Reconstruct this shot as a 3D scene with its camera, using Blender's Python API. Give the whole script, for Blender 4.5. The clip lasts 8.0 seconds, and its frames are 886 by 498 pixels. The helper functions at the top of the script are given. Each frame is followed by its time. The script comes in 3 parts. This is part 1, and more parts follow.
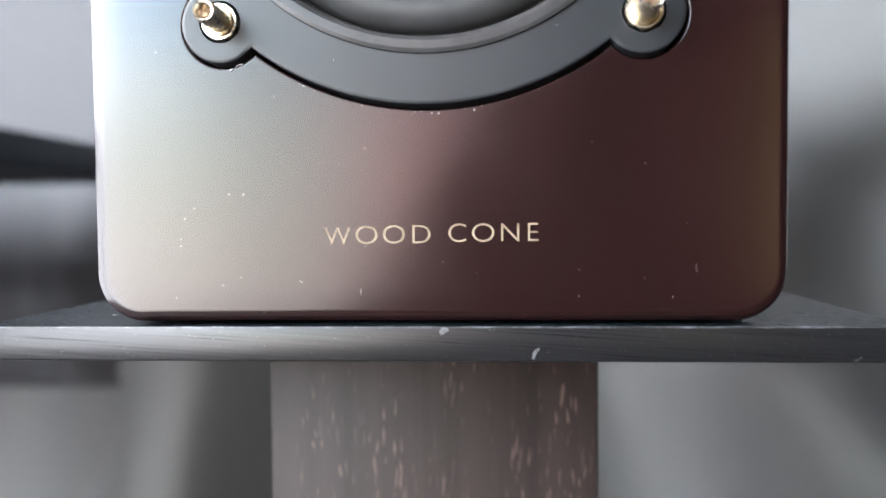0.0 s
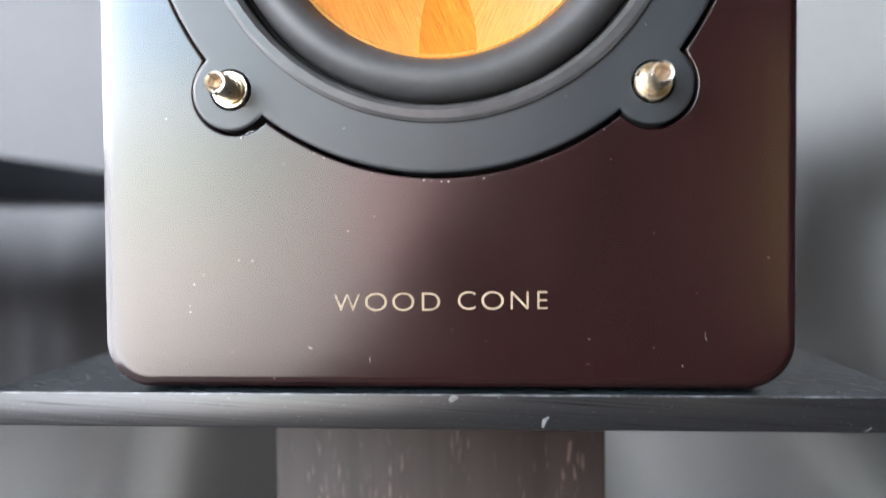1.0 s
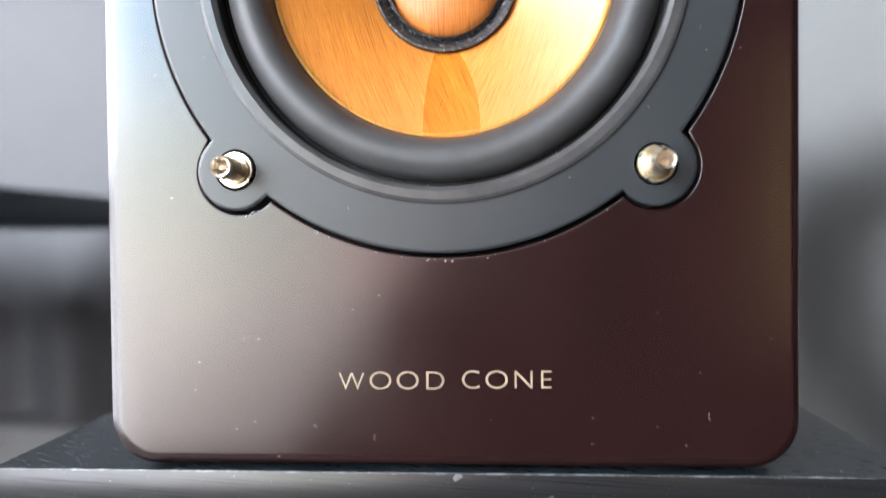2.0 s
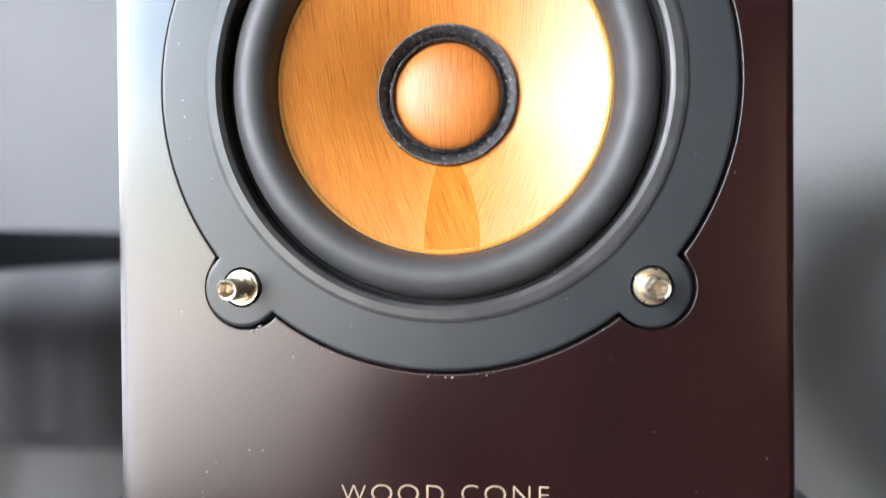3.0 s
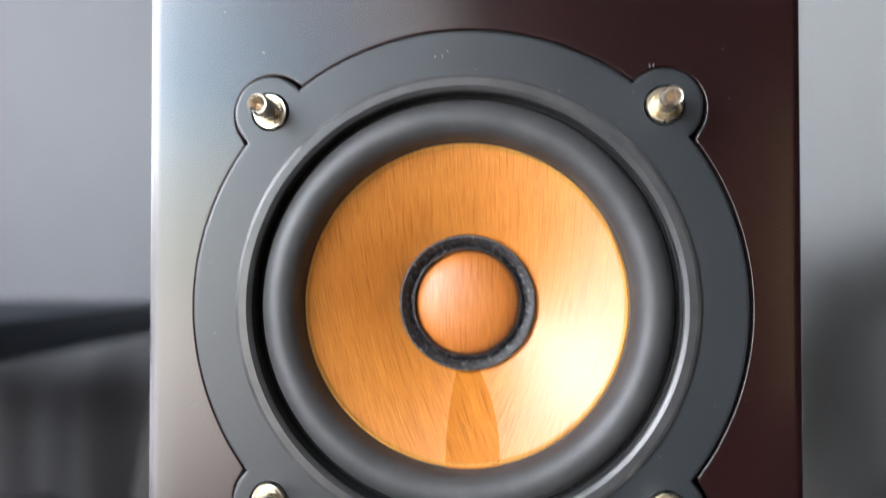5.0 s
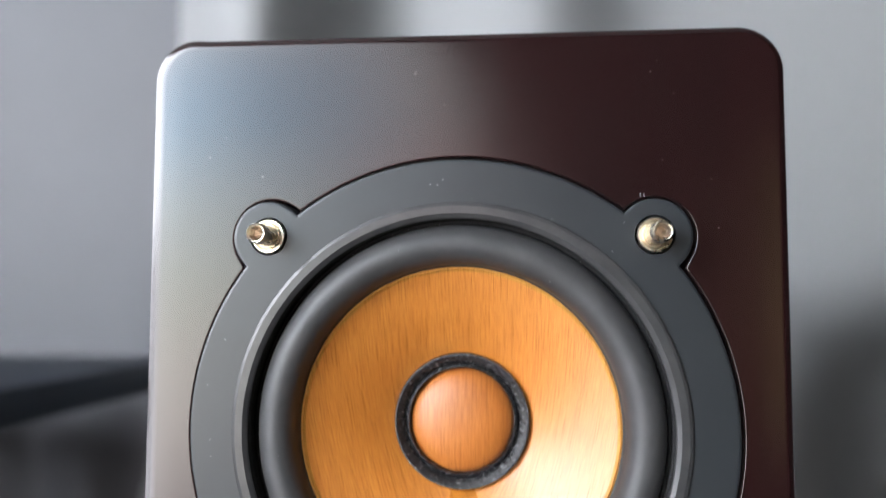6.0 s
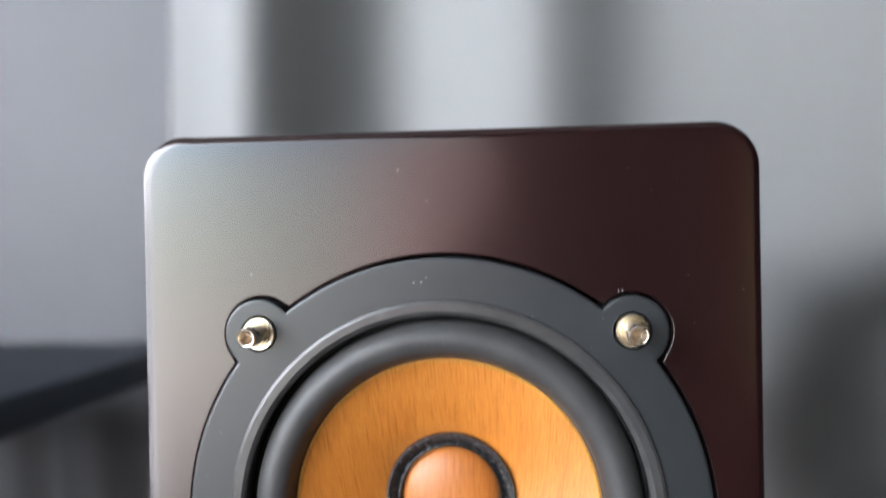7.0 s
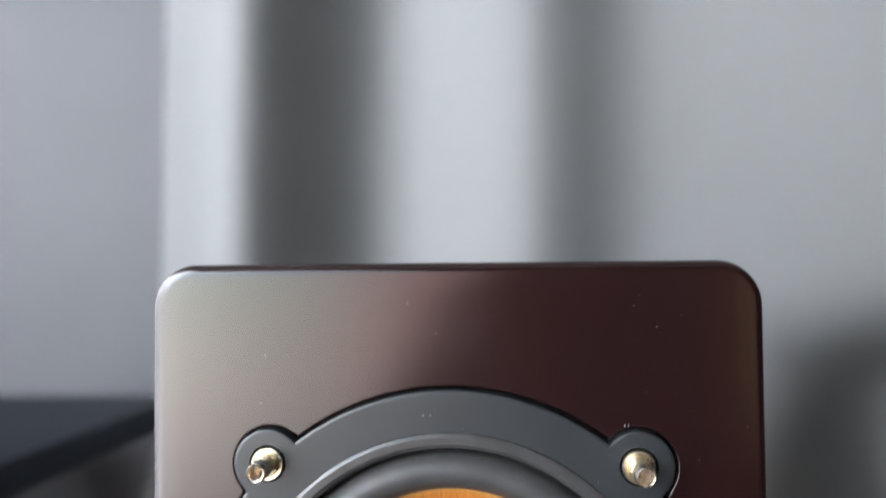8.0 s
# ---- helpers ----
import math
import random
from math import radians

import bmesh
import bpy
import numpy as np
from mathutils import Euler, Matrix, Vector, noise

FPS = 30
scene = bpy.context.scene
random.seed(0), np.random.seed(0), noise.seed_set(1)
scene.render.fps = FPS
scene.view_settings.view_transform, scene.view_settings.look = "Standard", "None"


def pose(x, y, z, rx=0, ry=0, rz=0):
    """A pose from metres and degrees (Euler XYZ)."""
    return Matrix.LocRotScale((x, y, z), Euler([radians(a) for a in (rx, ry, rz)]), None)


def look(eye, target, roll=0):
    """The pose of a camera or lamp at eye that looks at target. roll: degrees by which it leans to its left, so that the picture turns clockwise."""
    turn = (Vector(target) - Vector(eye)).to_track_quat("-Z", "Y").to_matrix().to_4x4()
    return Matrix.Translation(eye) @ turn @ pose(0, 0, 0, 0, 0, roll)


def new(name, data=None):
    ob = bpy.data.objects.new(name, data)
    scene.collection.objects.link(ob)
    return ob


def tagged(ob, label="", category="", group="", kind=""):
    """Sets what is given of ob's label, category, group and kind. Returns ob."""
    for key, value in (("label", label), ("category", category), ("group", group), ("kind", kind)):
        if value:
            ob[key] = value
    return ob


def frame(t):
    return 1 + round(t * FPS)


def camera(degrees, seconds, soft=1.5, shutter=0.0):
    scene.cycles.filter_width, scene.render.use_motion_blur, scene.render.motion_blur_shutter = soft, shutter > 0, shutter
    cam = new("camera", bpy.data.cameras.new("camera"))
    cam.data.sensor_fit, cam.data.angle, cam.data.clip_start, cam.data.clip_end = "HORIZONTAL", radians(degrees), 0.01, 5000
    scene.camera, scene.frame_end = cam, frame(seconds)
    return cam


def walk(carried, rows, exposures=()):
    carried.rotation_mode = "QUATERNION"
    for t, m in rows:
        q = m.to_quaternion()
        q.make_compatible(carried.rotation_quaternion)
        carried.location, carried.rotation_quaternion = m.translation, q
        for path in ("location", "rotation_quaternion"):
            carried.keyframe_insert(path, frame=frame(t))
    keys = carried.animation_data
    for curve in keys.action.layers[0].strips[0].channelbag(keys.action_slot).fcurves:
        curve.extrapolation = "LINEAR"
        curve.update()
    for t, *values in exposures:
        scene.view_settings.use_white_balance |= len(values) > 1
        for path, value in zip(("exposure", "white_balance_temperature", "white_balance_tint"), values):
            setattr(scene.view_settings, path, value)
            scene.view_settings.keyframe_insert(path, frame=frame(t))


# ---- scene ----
cam = camera(60.0, 8.0, soft=1.3, shutter=0.5)
# seconds, eye, yaw to the left, pitch and roll in degrees
PATH = [
    (0, (0.01126, -0.13325, 0.62889), 4.001, -2.299, -0.572),
    (0.5, (0.00898, -0.13234, 0.63099), 3.880, -1.547, -0.305),
    (1, (0.00920, -0.13326, 0.63882), 3.789, -1.481, -0.458),
    (1.5, (0.00990, -0.13393, 0.64540), 4.257, -1.528, -0.465),
    (1.7, (0.00858, -0.13327, 0.64748), 3.791, -1.299, -0.628),
    (2.8, (0.01213, -0.13583, 0.66796), 5.104, -0.884, -0.451),
    (3, (0.01298, -0.13617, 0.67179), 5.446, -0.662, -0.486),
    (3.5, (0.01127, -0.13715, 0.68015), 4.829, -0.714, -0.682),
    (4, (0.01098, -0.13847, 0.68738), 5.355, -0.079, -0.540),
    (4.5, (0.00922, -0.13906, 0.69548), 4.318, -0.137, -0.242),
    (5, (0.00802, -0.14202, 0.70771), 4.842, 1.140, -0.023),
    (5.2, (0.01073, -0.14363, 0.71223), 5.838, 1.497, 0.012),
    (6.3, (0.00929, -0.14510, 0.72820), 4.625, 4.219, -0.031),
    (6.5, (0.00921, -0.14585, 0.73209), 4.518, 3.221, -0.256),
    (7, (0.01408, -0.14919, 0.75373), 5.277, -0.403, -1.057),
    (7.5, (0.01166, -0.15134, 0.76082), 4.859, 2.696, -0.470),
    (8, (0.01013, -0.15211, 0.77426), 4.269, 1.779, -0.537),
]


def row_pose(eye, yaw, pitch, roll):
    a, b = radians(yaw), radians(pitch)
    way = Vector((-math.sin(a) * math.cos(b), math.cos(a) * math.cos(b), math.sin(b)))
    return look(eye, Vector(eye) + way, roll)


walk(cam, [(t, row_pose(eye, yaw, pitch, roll)) for t, eye, yaw, pitch, roll in PATH],
     exposures=[(0.0, 0.21), (1.5, 0.21), (3.0, 0.15), (4.0, -0.01), (4.5, -0.11), (5.0, -0.22), (5.2, -0.26), (6.3, -0.40), (7.0, -0.32), (8.0, -0.34)])
# a compact camera's close focus: the room behind the loudspeaker is out of focus
cam.data.dof.use_dof = True
cam.data.dof.focus_distance = 0.141
cam.data.dof.aperture_fstop = 8.5

# ---- world and light ----
world = bpy.data.worlds.new("sky")
scene.world = world
world.use_nodes = True
wn = world.node_tree.nodes
sky = wn.new("ShaderNodeTexSky")
sky.sky_type, sky.sun_disc = "NISHITA", False
sky.sun_elevation, sky.sun_rotation = radians(32), radians(215)
wn["Background"].inputs["Strength"].default_value = 0.12
world.node_tree.links.new(sky.outputs[0], wn["Background"].inputs["Color"])

WIN = (-2.55, 0.14, 0.05, 2.12)  # window opening: x from, to, z from, to
SIDE = (0.53, 0.98, 0.40, 1.06)   # a second, narrow window, added for an olive reflection in the varnish
MULLION = -1.30                   # bar between its two leaves
FRONT = -1.45                     # inner face of the window wall


# ---- materials ----
def material(name, base, rough=0.5, metal=0.0, spec=0.5, coat=0.0, coat_rough=0.05):
    m = bpy.data.materials.new(name)
    m.use_nodes = True
    b = m.node_tree.nodes["Principled BSDF"]
    b.inputs["Base Color"].default_value = (*base, 1)
    b.inputs["Roughness"].default_value = rough
    b.inputs["Metallic"].default_value = metal
    b.inputs["Specular IOR Level"].default_value = spec
    b.inputs["Coat Weight"].default_value = coat
    b.inputs["Coat Roughness"].default_value = coat_rough
    return m


class Nodes:
    """Short hand for the nodes of one material."""

    def __init__(self, m):
        self.t = m.node_tree
        self.b = self.t.nodes["Principled BSDF"]

    def add(self, kind, **values):
        n = self.t.nodes.new(kind)
        for k, v in values.items():
            n.inputs[k].default_value = v
        return n

    def link(self, a, b):
        self.t.links.new(a, b)

    def coords(self, scale, uv=False, turn=(0, 0, 0)):
        """Texture coordinates, turned and then scaled."""
        tc, first, mp = self.add("ShaderNodeTexCoord"), self.add("ShaderNodeMapping"), self.add("ShaderNodeMapping")
        first.inputs["Rotation"].default_value = turn
        mp.inputs["Scale"].default_value = scale
        self.link(tc.outputs["UV" if uv else "Object"], first.inputs["Vector"])
        self.link(first.outputs[0], mp.inputs["Vector"])
        return mp.outputs[0]

    def noise(self, at, scale, detail=4.0, rough=0.55):
        n = self.add("ShaderNodeTexNoise", Scale=scale, Detail=detail, Roughness=rough)
        self.link(at, n.inputs["Vector"])
        return n.outputs["Fac"]

    def ramp(self, fac, stops):
        r = self.add("ShaderNodeValToRGB")
        e = r.color_ramp.elements
        while len(e) < len(stops):
            e.new(0.5)
        for el, (p, c) in zip(e, stops):
            el.position = p
            el.color = (*c, 1) if isinstance(c, tuple) else (c, c, c, 1)
        self.link(fac, r.inputs[0])
        return r.outputs[0]

    def mix(self, fac, a, b, mode="MIX"):
        n = self.add("ShaderNodeMix")
        n.data_type, n.blend_type = "RGBA", mode
        for sock, v in ((n.inputs[0], fac), (n.inputs[6], a), (n.inputs[7], b)):
            if isinstance(v, (int, float)):
                sock.default_value = v
            elif isinstance(v, tuple):
                sock.default_value = (*v, 1)
            else:
                self.link(v, sock)
        return n.outputs[2]

    def bump(self, height, strength, distance):
        n = self.add("ShaderNodeBump", Strength=strength, Distance=distance)
        self.link(height, n.inputs["Height"])
        self.link(n.outputs[0], self.b.inputs["Normal"])

    def base(self, c):
        self.link(c, self.b.inputs["Base Color"])

    def rough(self, c):
        self.link(c, self.b.inputs["Roughness"])


def varnish():
    m = material("cherry_varnish", (0.03, 0.008, 0.008), 0.17, spec=0.68)
    n = Nodes(m)
    grain = n.noise(n.coords((60, 60, 3)), 14, 5)
    broad = n.noise(n.coords((6, 6, 2)), 3, 3)
    c = n.ramp(grain, [(0.3, (0.0112, 0.0046, 0.0047)), (0.7, (0.0170, 0.0056, 0.0056))])
    c = n.mix(0.5, c, n.ramp(broad, [(0.35, (0.0098, 0.0046, 0.0047)), (0.65, (0.0188, 0.0058, 0.0058))]))
    n.base(c)
    n.rough(n.ramp(n.noise(n.coords((1, 1, 1)), 45, 4), [(0.35, 0.155), (0.7, 0.195)]))
    n.bump(n.noise(n.coords((1, 1, 1)), 40, 1), 0.006, 0.0003)
    return m


def raw_wood():
    m = material("raw_board", (0.10, 0.045, 0.03), 0.8)
    n = Nodes(m)
    n.base(n.ramp(n.noise(n.coords((1, 1, 1)), 900, 4), [(0.35, (0.010, 0.006, 0.007)), (0.62, (0.022, 0.010, 0.008)), (0.78, (0.16, 0.06, 0.035))]))
    return m


def flange_paint():
    m = material("flange_paint", (0.045, 0.05, 0.055), 0.42)
    n = Nodes(m)
    v = n.noise(n.coords((1, 1, 1)), 60, 4)
    n.base(n.ramp(v, [(0.3, (0.017, 0.020, 0.0225)), (0.7, (0.023, 0.0265, 0.029))]))
    n.rough(n.ramp(v, [(0.3, 0.32), (0.7, 0.38)]))
    n.bump(n.noise(n.coords((1, 1, 1)), 2600, 2), 0.12, 0.0001)
    return m


def rubber(name, c, r):
    m = material(name, (c, c, c * 1.03), r)
    n = Nodes(m)
    v = n.noise(n.coords((1, 1, 1)), 160, 5)
    n.base(n.ramp(v, [(0.3, (c * 0.8, c * 0.8, c * 0.82)), (0.75, (c * 1.3, c * 1.28, c * 1.28))]))
    n.bump(n.noise(n.coords((1, 1, 1)), 1800, 3), 0.15, 0.0001)
    return m


def glue():
    m = material("collar_glue", (0.02, 0.02, 0.021), 0.26, spec=0.45)
    n = Nodes(m)
    lump = n.noise(n.coords((1, 1, 1)), 1100, 5, 0.7)
    n.base(n.ramp(lump, [(0.40, (0.013, 0.013, 0.014)), (0.58, (0.028, 0.028, 0.029)), (0.70, (0.22, 0.22, 0.22))]))
    n.bump(lump, 0.55, 0.0005)
    return m


def veneer(name, dark, mid, light, rough, coat=0.60, spec=0.42):
    m = material(name, mid, rough, spec=spec, coat=coat, coat_rough=0.40)
    n = Nodes(m)
    at = n.coords((1, 0.035, 1), uv=True)
    fine = n.noise(at, 5200, 6, 0.75)
    wide = n.noise(at, 420, 3)
    c = n.ramp(fine, [(0.34, dark), (0.50, mid), (0.68, light)])
    c = n.mix(0.22, c, n.ramp(wide, [(0.3, dark), (0.52, mid), (0.75, light)]))
    blotch = n.noise(n.coords((1, 1, 1), uv=True), 60, 3)
    c = n.mix(n.ramp(blotch, [(0.35, 0.0), (0.75, 0.30)]), c, dark)
    dash = n.noise(n.coords((1, 0.012, 1), uv=True), 6200, 3, 0.55)
    pores = n.ramp(dash, [(0.57, 0.0), (0.65, 0.60)])
    n.link(n.ramp(dash, [(0.57, coat), (0.65, coat * 0.25)]), n.b.inputs["Coat Weight"])
    c = n.mix(pores, c, (dark[0] * 0.55, dark[1] * 0.5, dark[2] * 0.5))
    n.base(c)
    n.rough(n.ramp(fine, [(0.3, rough + 0.08), (0.7, rough - 0.06)]))
    n.bump(fine, 0.45, 0.00012)
    return m


def bolt_metal():
    m = material("nickel_brass", (0.72, 0.60, 0.40), 0.2, metal=1.0)
    n = Nodes(m)
    v = n.noise(n.coords((1, 1, 1)), 500, 4)
    n.base(n.ramp(v, [(0.35, (0.66, 0.57, 0.42)), (0.6, (0.90, 0.85, 0.74))]))
    n.rough(n.ramp(v, [(0.3, 0.36), (0.7, 0.22)]))
    return m


def plate_lacquer():
    m = material("plate_lacquer", (0.014, 0.016, 0.018), 0.3, spec=0.22)
    n = Nodes(m)
    blur = n.noise(n.coords((1, 1, 1)), 70, 5)
    n.base(n.ramp(blur, [(0.35, (0.007, 0.010, 0.012)), (0.7, (0.013, 0.018, 0.022))]))
    scuff = n.noise(n.coords((1, 4, 1), turn=(0, 0, 0.5)), 220, 6, 0.7)
    n.rough(n.ramp(scuff, [(0.3, 0.24), (0.7, 0.36)]))
    n.bump(scuff, 0.010, 0.0002)
    return m


def plate_edge_paint():
    m = material("plate_edge", (0.02, 0.021, 0.023), 0.3)
    n = Nodes(m)
    line = n.noise(n.coords((0.22, 1, 26), turn=(0, radians(-3.6), 0)), 110, 8, 0.62)
    fine = n.noise(n.coords((1, 1, 3)), 650, 5, 0.75)
    c = n.ramp(line, [(0.34, (0.005, 0.005, 0.006)), (0.41, (0.011, 0.011, 0.012)), (0.70, (0.016, 0.016, 0.017))])
    n.base(n.mix(n.ramp(fine, [(0.60, 0.0), (0.76, 0.6)]), c, (0.05, 0.051, 0.053)))
    n.rough(n.ramp(line, [(0.34, 0.42), (0.44, 0.28)]))
    n.link(n.ramp(line, [(0.32, 0.18), (0.41, 0.46), (0.7, 0.55)]), n.b.inputs["Specular IOR Level"])
    n.bump(fine, 0.10, 0.0001)
    return m


def worn_edge():
    m = material("worn_edge", (0.1, 0.1, 0.1), 0.4)
    n = Nodes(m)
    v = n.noise(n.coords((1, 1, 1)), 240, 7, 0.75)
    n.base(n.ramp(v, [(0.48, (0.03, 0.032, 0.034)), (0.60, (0.12, 0.13, 0.14)), (0.76, (0.40, 0.41, 0.43))]))
    return m


def post_veneer():
    m = material("wenge_veneer", (0.035, 0.028, 0.027), 0.5, spec=0.24)
    n = Nodes(m)
    at, wob = n.coords((1, 1, 0.17)), n.add("ShaderNodeTexNoise", Scale=260.0, Detail=3.0)
    n.link(n.coords((1, 1, 0.5)), wob.inputs["Vector"])
    shift = n.add("ShaderNodeVectorMath")
    shift.operation = "MULTIPLY_ADD"
    shift.inputs[1].default_value = (0.0022, 0.0022, 0.0022)
    n.link(wob.outputs["Color"], shift.inputs[0])
    n.link(at, shift.inputs[2])
    vor = n.add("ShaderNodeTexVoronoi", Scale=820.0)
    n.link(shift.outputs[0], vor.inputs["Vector"])
    pore = n.ramp(vor.outputs["Distance"], [(0.16, 1.0), (0.38, 0.0)])
    keep = n.ramp(n.noise(n.coords((1, 1, 0.22)), 120, 5, 0.65), [(0.44, 0.0), (0.60, 1.0)])
    mask = n.mix(1.0, pore, keep, "MULTIPLY")
    streak = n.ramp(n.noise(n.coords((1, 1, 0.04)), 150, 5), [(0.3, (0.019, 0.0135, 0.0125)), (0.7, (0.037, 0.026, 0.0235))])
    n.base(n.mix(mask, streak, (0.105, 0.070, 0.060)))
    n.bump(mask, 0.3, 0.0002)
    return m


def cloth():
    m = material("curtain_cloth", (0.5, 0.5, 0.5), 0.85, spec=0.2)
    n = Nodes(m)
    weave = n.noise(n.coords((1, 1, 0.2)), 700, 3)
    wide = n.noise(n.coords((1, 1, 0.3)), 6, 3)
    c = n.mix(0.4, n.ramp(weave, [(0.3, (0.241, 0.242, 0.243)), (0.7, (0.285, 0.286, 0.287))]), n.ramp(wide, [(0.3, (0.245, 0.246, 0.247)), (0.7, (0.293, 0.295, 0.296))]))
    n.base(c)
    n.bump(weave, 0.2, 0.0005)
    return m


def plain(name, a, b, scale, rough, spec=0.4, stretch=(1, 1, 1)):
    m = material(name, a, rough, spec=spec)
    n = Nodes(m)
    v = n.noise(n.coords(stretch), scale, 5)
    n.base(n.ramp(v, [(0.3, a), (0.7, b)]))
    n.bump(n.noise(n.coords((1, 1, 1)), scale * 20, 3), 0.08, 0.0004)
    return m


M_VARNISH, M_RAW, M_FLANGE = varnish(), raw_wood(), flange_paint()
M_TRIM = rubber("trim_rubber", 0.044, 0.27)
M_RUBBER = rubber("surround_rubber", 0.042, 0.50)
M_GROOVE = rubber("gasket_foam", 0.010, 0.8)
M_COLLAR = glue()
M_CONE = veneer("birch_cone", (0.36, 0.106, 0.011), (0.56, 0.195, 0.027), (0.67, 0.288, 0.058), 0.38, 0.95)
M_RIM = veneer("birch_rim", (0.38, 0.15, 0.02), (0.52, 0.24, 0.042), (0.64, 0.34, 0.085), 0.45)
M_PATCH = veneer("birch_patch", (0.29, 0.085, 0.005), (0.44, 0.145, 0.010), (0.55, 0.22, 0.024), 0.55, 0.08, 0.2)
M_CAP = veneer("birch_cap", (0.28, 0.080, 0.011), (0.47, 0.150, 0.026), (0.61, 0.245, 0.060), 0.42, 0.4)
M_BOLT = bolt_metal()
M_SOCKET = plain("socket_brass", (0.40, 0.31, 0.23), (0.78, 0.68, 0.55), 900, 0.35)
M_SOCKET.node_tree.nodes["Principled BSDF"].inputs["Metallic"].default_value = 0.8
M_KNOT = plain("knot_brown", (0.06, 0.02, 0.008), (0.10, 0.035, 0.012), 900, 0.6)
M_GILT = plain("gilt_print", (0.23, 0.18, 0.12), (0.36, 0.285, 0.195), 900, 0.6)
M_TOP, M_EDGE, M_WORN, M_POST = plate_lacquer(), plate_edge_paint(), worn_edge(), post_veneer()
M_CLOTH = cloth()
M_CHIP = plain("chipped_lacquer", (0.06, 0.063, 0.066), (0.17, 0.175, 0.18), 1500, 0.7)
M_DUST = plain("dust", (0.30, 0.30, 0.31), (0.48, 0.48, 0.48), 400, 0.9)
M_WALL = plain("wall_paint", (0.16, 0.16, 0.17), (0.20, 0.20, 0.21), 3, 0.8)
M_DARKWALL = plain("dim_wall_paper", (0.070, 0.048, 0.044), (0.105, 0.068, 0.060), 1.6, 0.8)
# unseen glowing olive panel, added to tint the cabinet's right edge
M_OLIVE_GLOW = plain("olive_glow", (0.05, 0.06, 0.015), (0.10, 0.10, 0.03), 3, 0.9)
gn = Nodes(M_OLIVE_GLOW)
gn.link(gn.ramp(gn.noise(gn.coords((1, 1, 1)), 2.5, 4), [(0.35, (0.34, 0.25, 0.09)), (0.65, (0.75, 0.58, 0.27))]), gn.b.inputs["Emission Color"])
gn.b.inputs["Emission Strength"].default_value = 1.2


def outdoors():
    """Glowing daylight view: pale blue sky, a light green garden, beige ground; it dims and turns rosy to the right to
    shape the varnish's reflection.
    """
    m = material("outdoors", (0.02, 0.02, 0.02), 1.0, spec=0.0)
    n = Nodes(m)
    xyz = n.add("ShaderNodeSeparateXYZ")
    n.link(n.coords((1, 1, 1)), xyz.inputs[0])

    def along(socket, a, b):
        r = n.add("ShaderNodeMapRange")
        r.inputs["From Min"].default_value, r.inputs["From Max"].default_value = a, b
        n.link(socket, r.inputs["Value"])
        return r.outputs[0]

    def stops(pairs, a, b):
        return [((x - a) / (b - a), v) for x, v in pairs]

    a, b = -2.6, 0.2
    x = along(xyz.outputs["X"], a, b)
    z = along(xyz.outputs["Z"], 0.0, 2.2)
    # glow along x is set for the reflections and the light on the curtain
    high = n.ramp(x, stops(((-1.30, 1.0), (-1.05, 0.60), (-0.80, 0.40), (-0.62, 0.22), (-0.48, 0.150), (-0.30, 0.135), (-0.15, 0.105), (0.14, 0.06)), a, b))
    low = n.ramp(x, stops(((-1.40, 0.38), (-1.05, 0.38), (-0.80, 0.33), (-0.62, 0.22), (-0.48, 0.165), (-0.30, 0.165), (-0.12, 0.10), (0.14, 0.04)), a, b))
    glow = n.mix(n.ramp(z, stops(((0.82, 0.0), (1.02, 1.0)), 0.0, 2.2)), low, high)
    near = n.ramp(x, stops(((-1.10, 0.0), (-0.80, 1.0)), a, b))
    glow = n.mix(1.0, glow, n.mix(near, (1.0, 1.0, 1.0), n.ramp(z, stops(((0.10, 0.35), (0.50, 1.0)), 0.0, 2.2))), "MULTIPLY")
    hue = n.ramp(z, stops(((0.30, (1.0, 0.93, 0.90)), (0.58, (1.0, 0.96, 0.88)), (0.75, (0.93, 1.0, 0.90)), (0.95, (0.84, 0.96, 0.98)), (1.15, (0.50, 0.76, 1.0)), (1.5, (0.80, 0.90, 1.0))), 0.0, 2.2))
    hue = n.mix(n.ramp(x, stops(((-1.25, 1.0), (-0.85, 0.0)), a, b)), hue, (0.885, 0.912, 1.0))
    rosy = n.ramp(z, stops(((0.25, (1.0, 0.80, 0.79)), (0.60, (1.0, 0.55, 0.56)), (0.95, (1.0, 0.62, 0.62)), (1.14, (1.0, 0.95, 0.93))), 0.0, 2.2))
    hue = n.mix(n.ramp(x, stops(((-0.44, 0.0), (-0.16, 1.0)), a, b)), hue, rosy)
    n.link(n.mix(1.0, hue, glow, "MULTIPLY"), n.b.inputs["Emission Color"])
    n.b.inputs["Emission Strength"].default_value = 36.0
    return m


M_OUTDOORS = outdoors()
M_SHELVES = plain("dark_panelling", (0.022, 0.018, 0.018), (0.036, 0.028, 0.026), 5, 0.6, stretch=(1, 1, 0.1))
M_RED_PANEL = plain("red_panel", (0.37, 0.185, 0.150), (0.47, 0.240, 0.190), 8, 0.5, stretch=(1, 1, 0.15))
M_DRAPE = plain("drape_cloth", (0.040, 0.021, 0.022), (0.060, 0.031, 0.032), 60, 0.9)
M_PANEL = plain("blind_cloth", (0.078, 0.079, 0.086), (0.090, 0.091, 0.099), 5, 0.55)
M_BOARD = plain("dark_board", (0.011, 0.018, 0.029), (0.020, 0.029, 0.044), 12, 0.50, spec=0.16, stretch=(0.2, 1, 1))
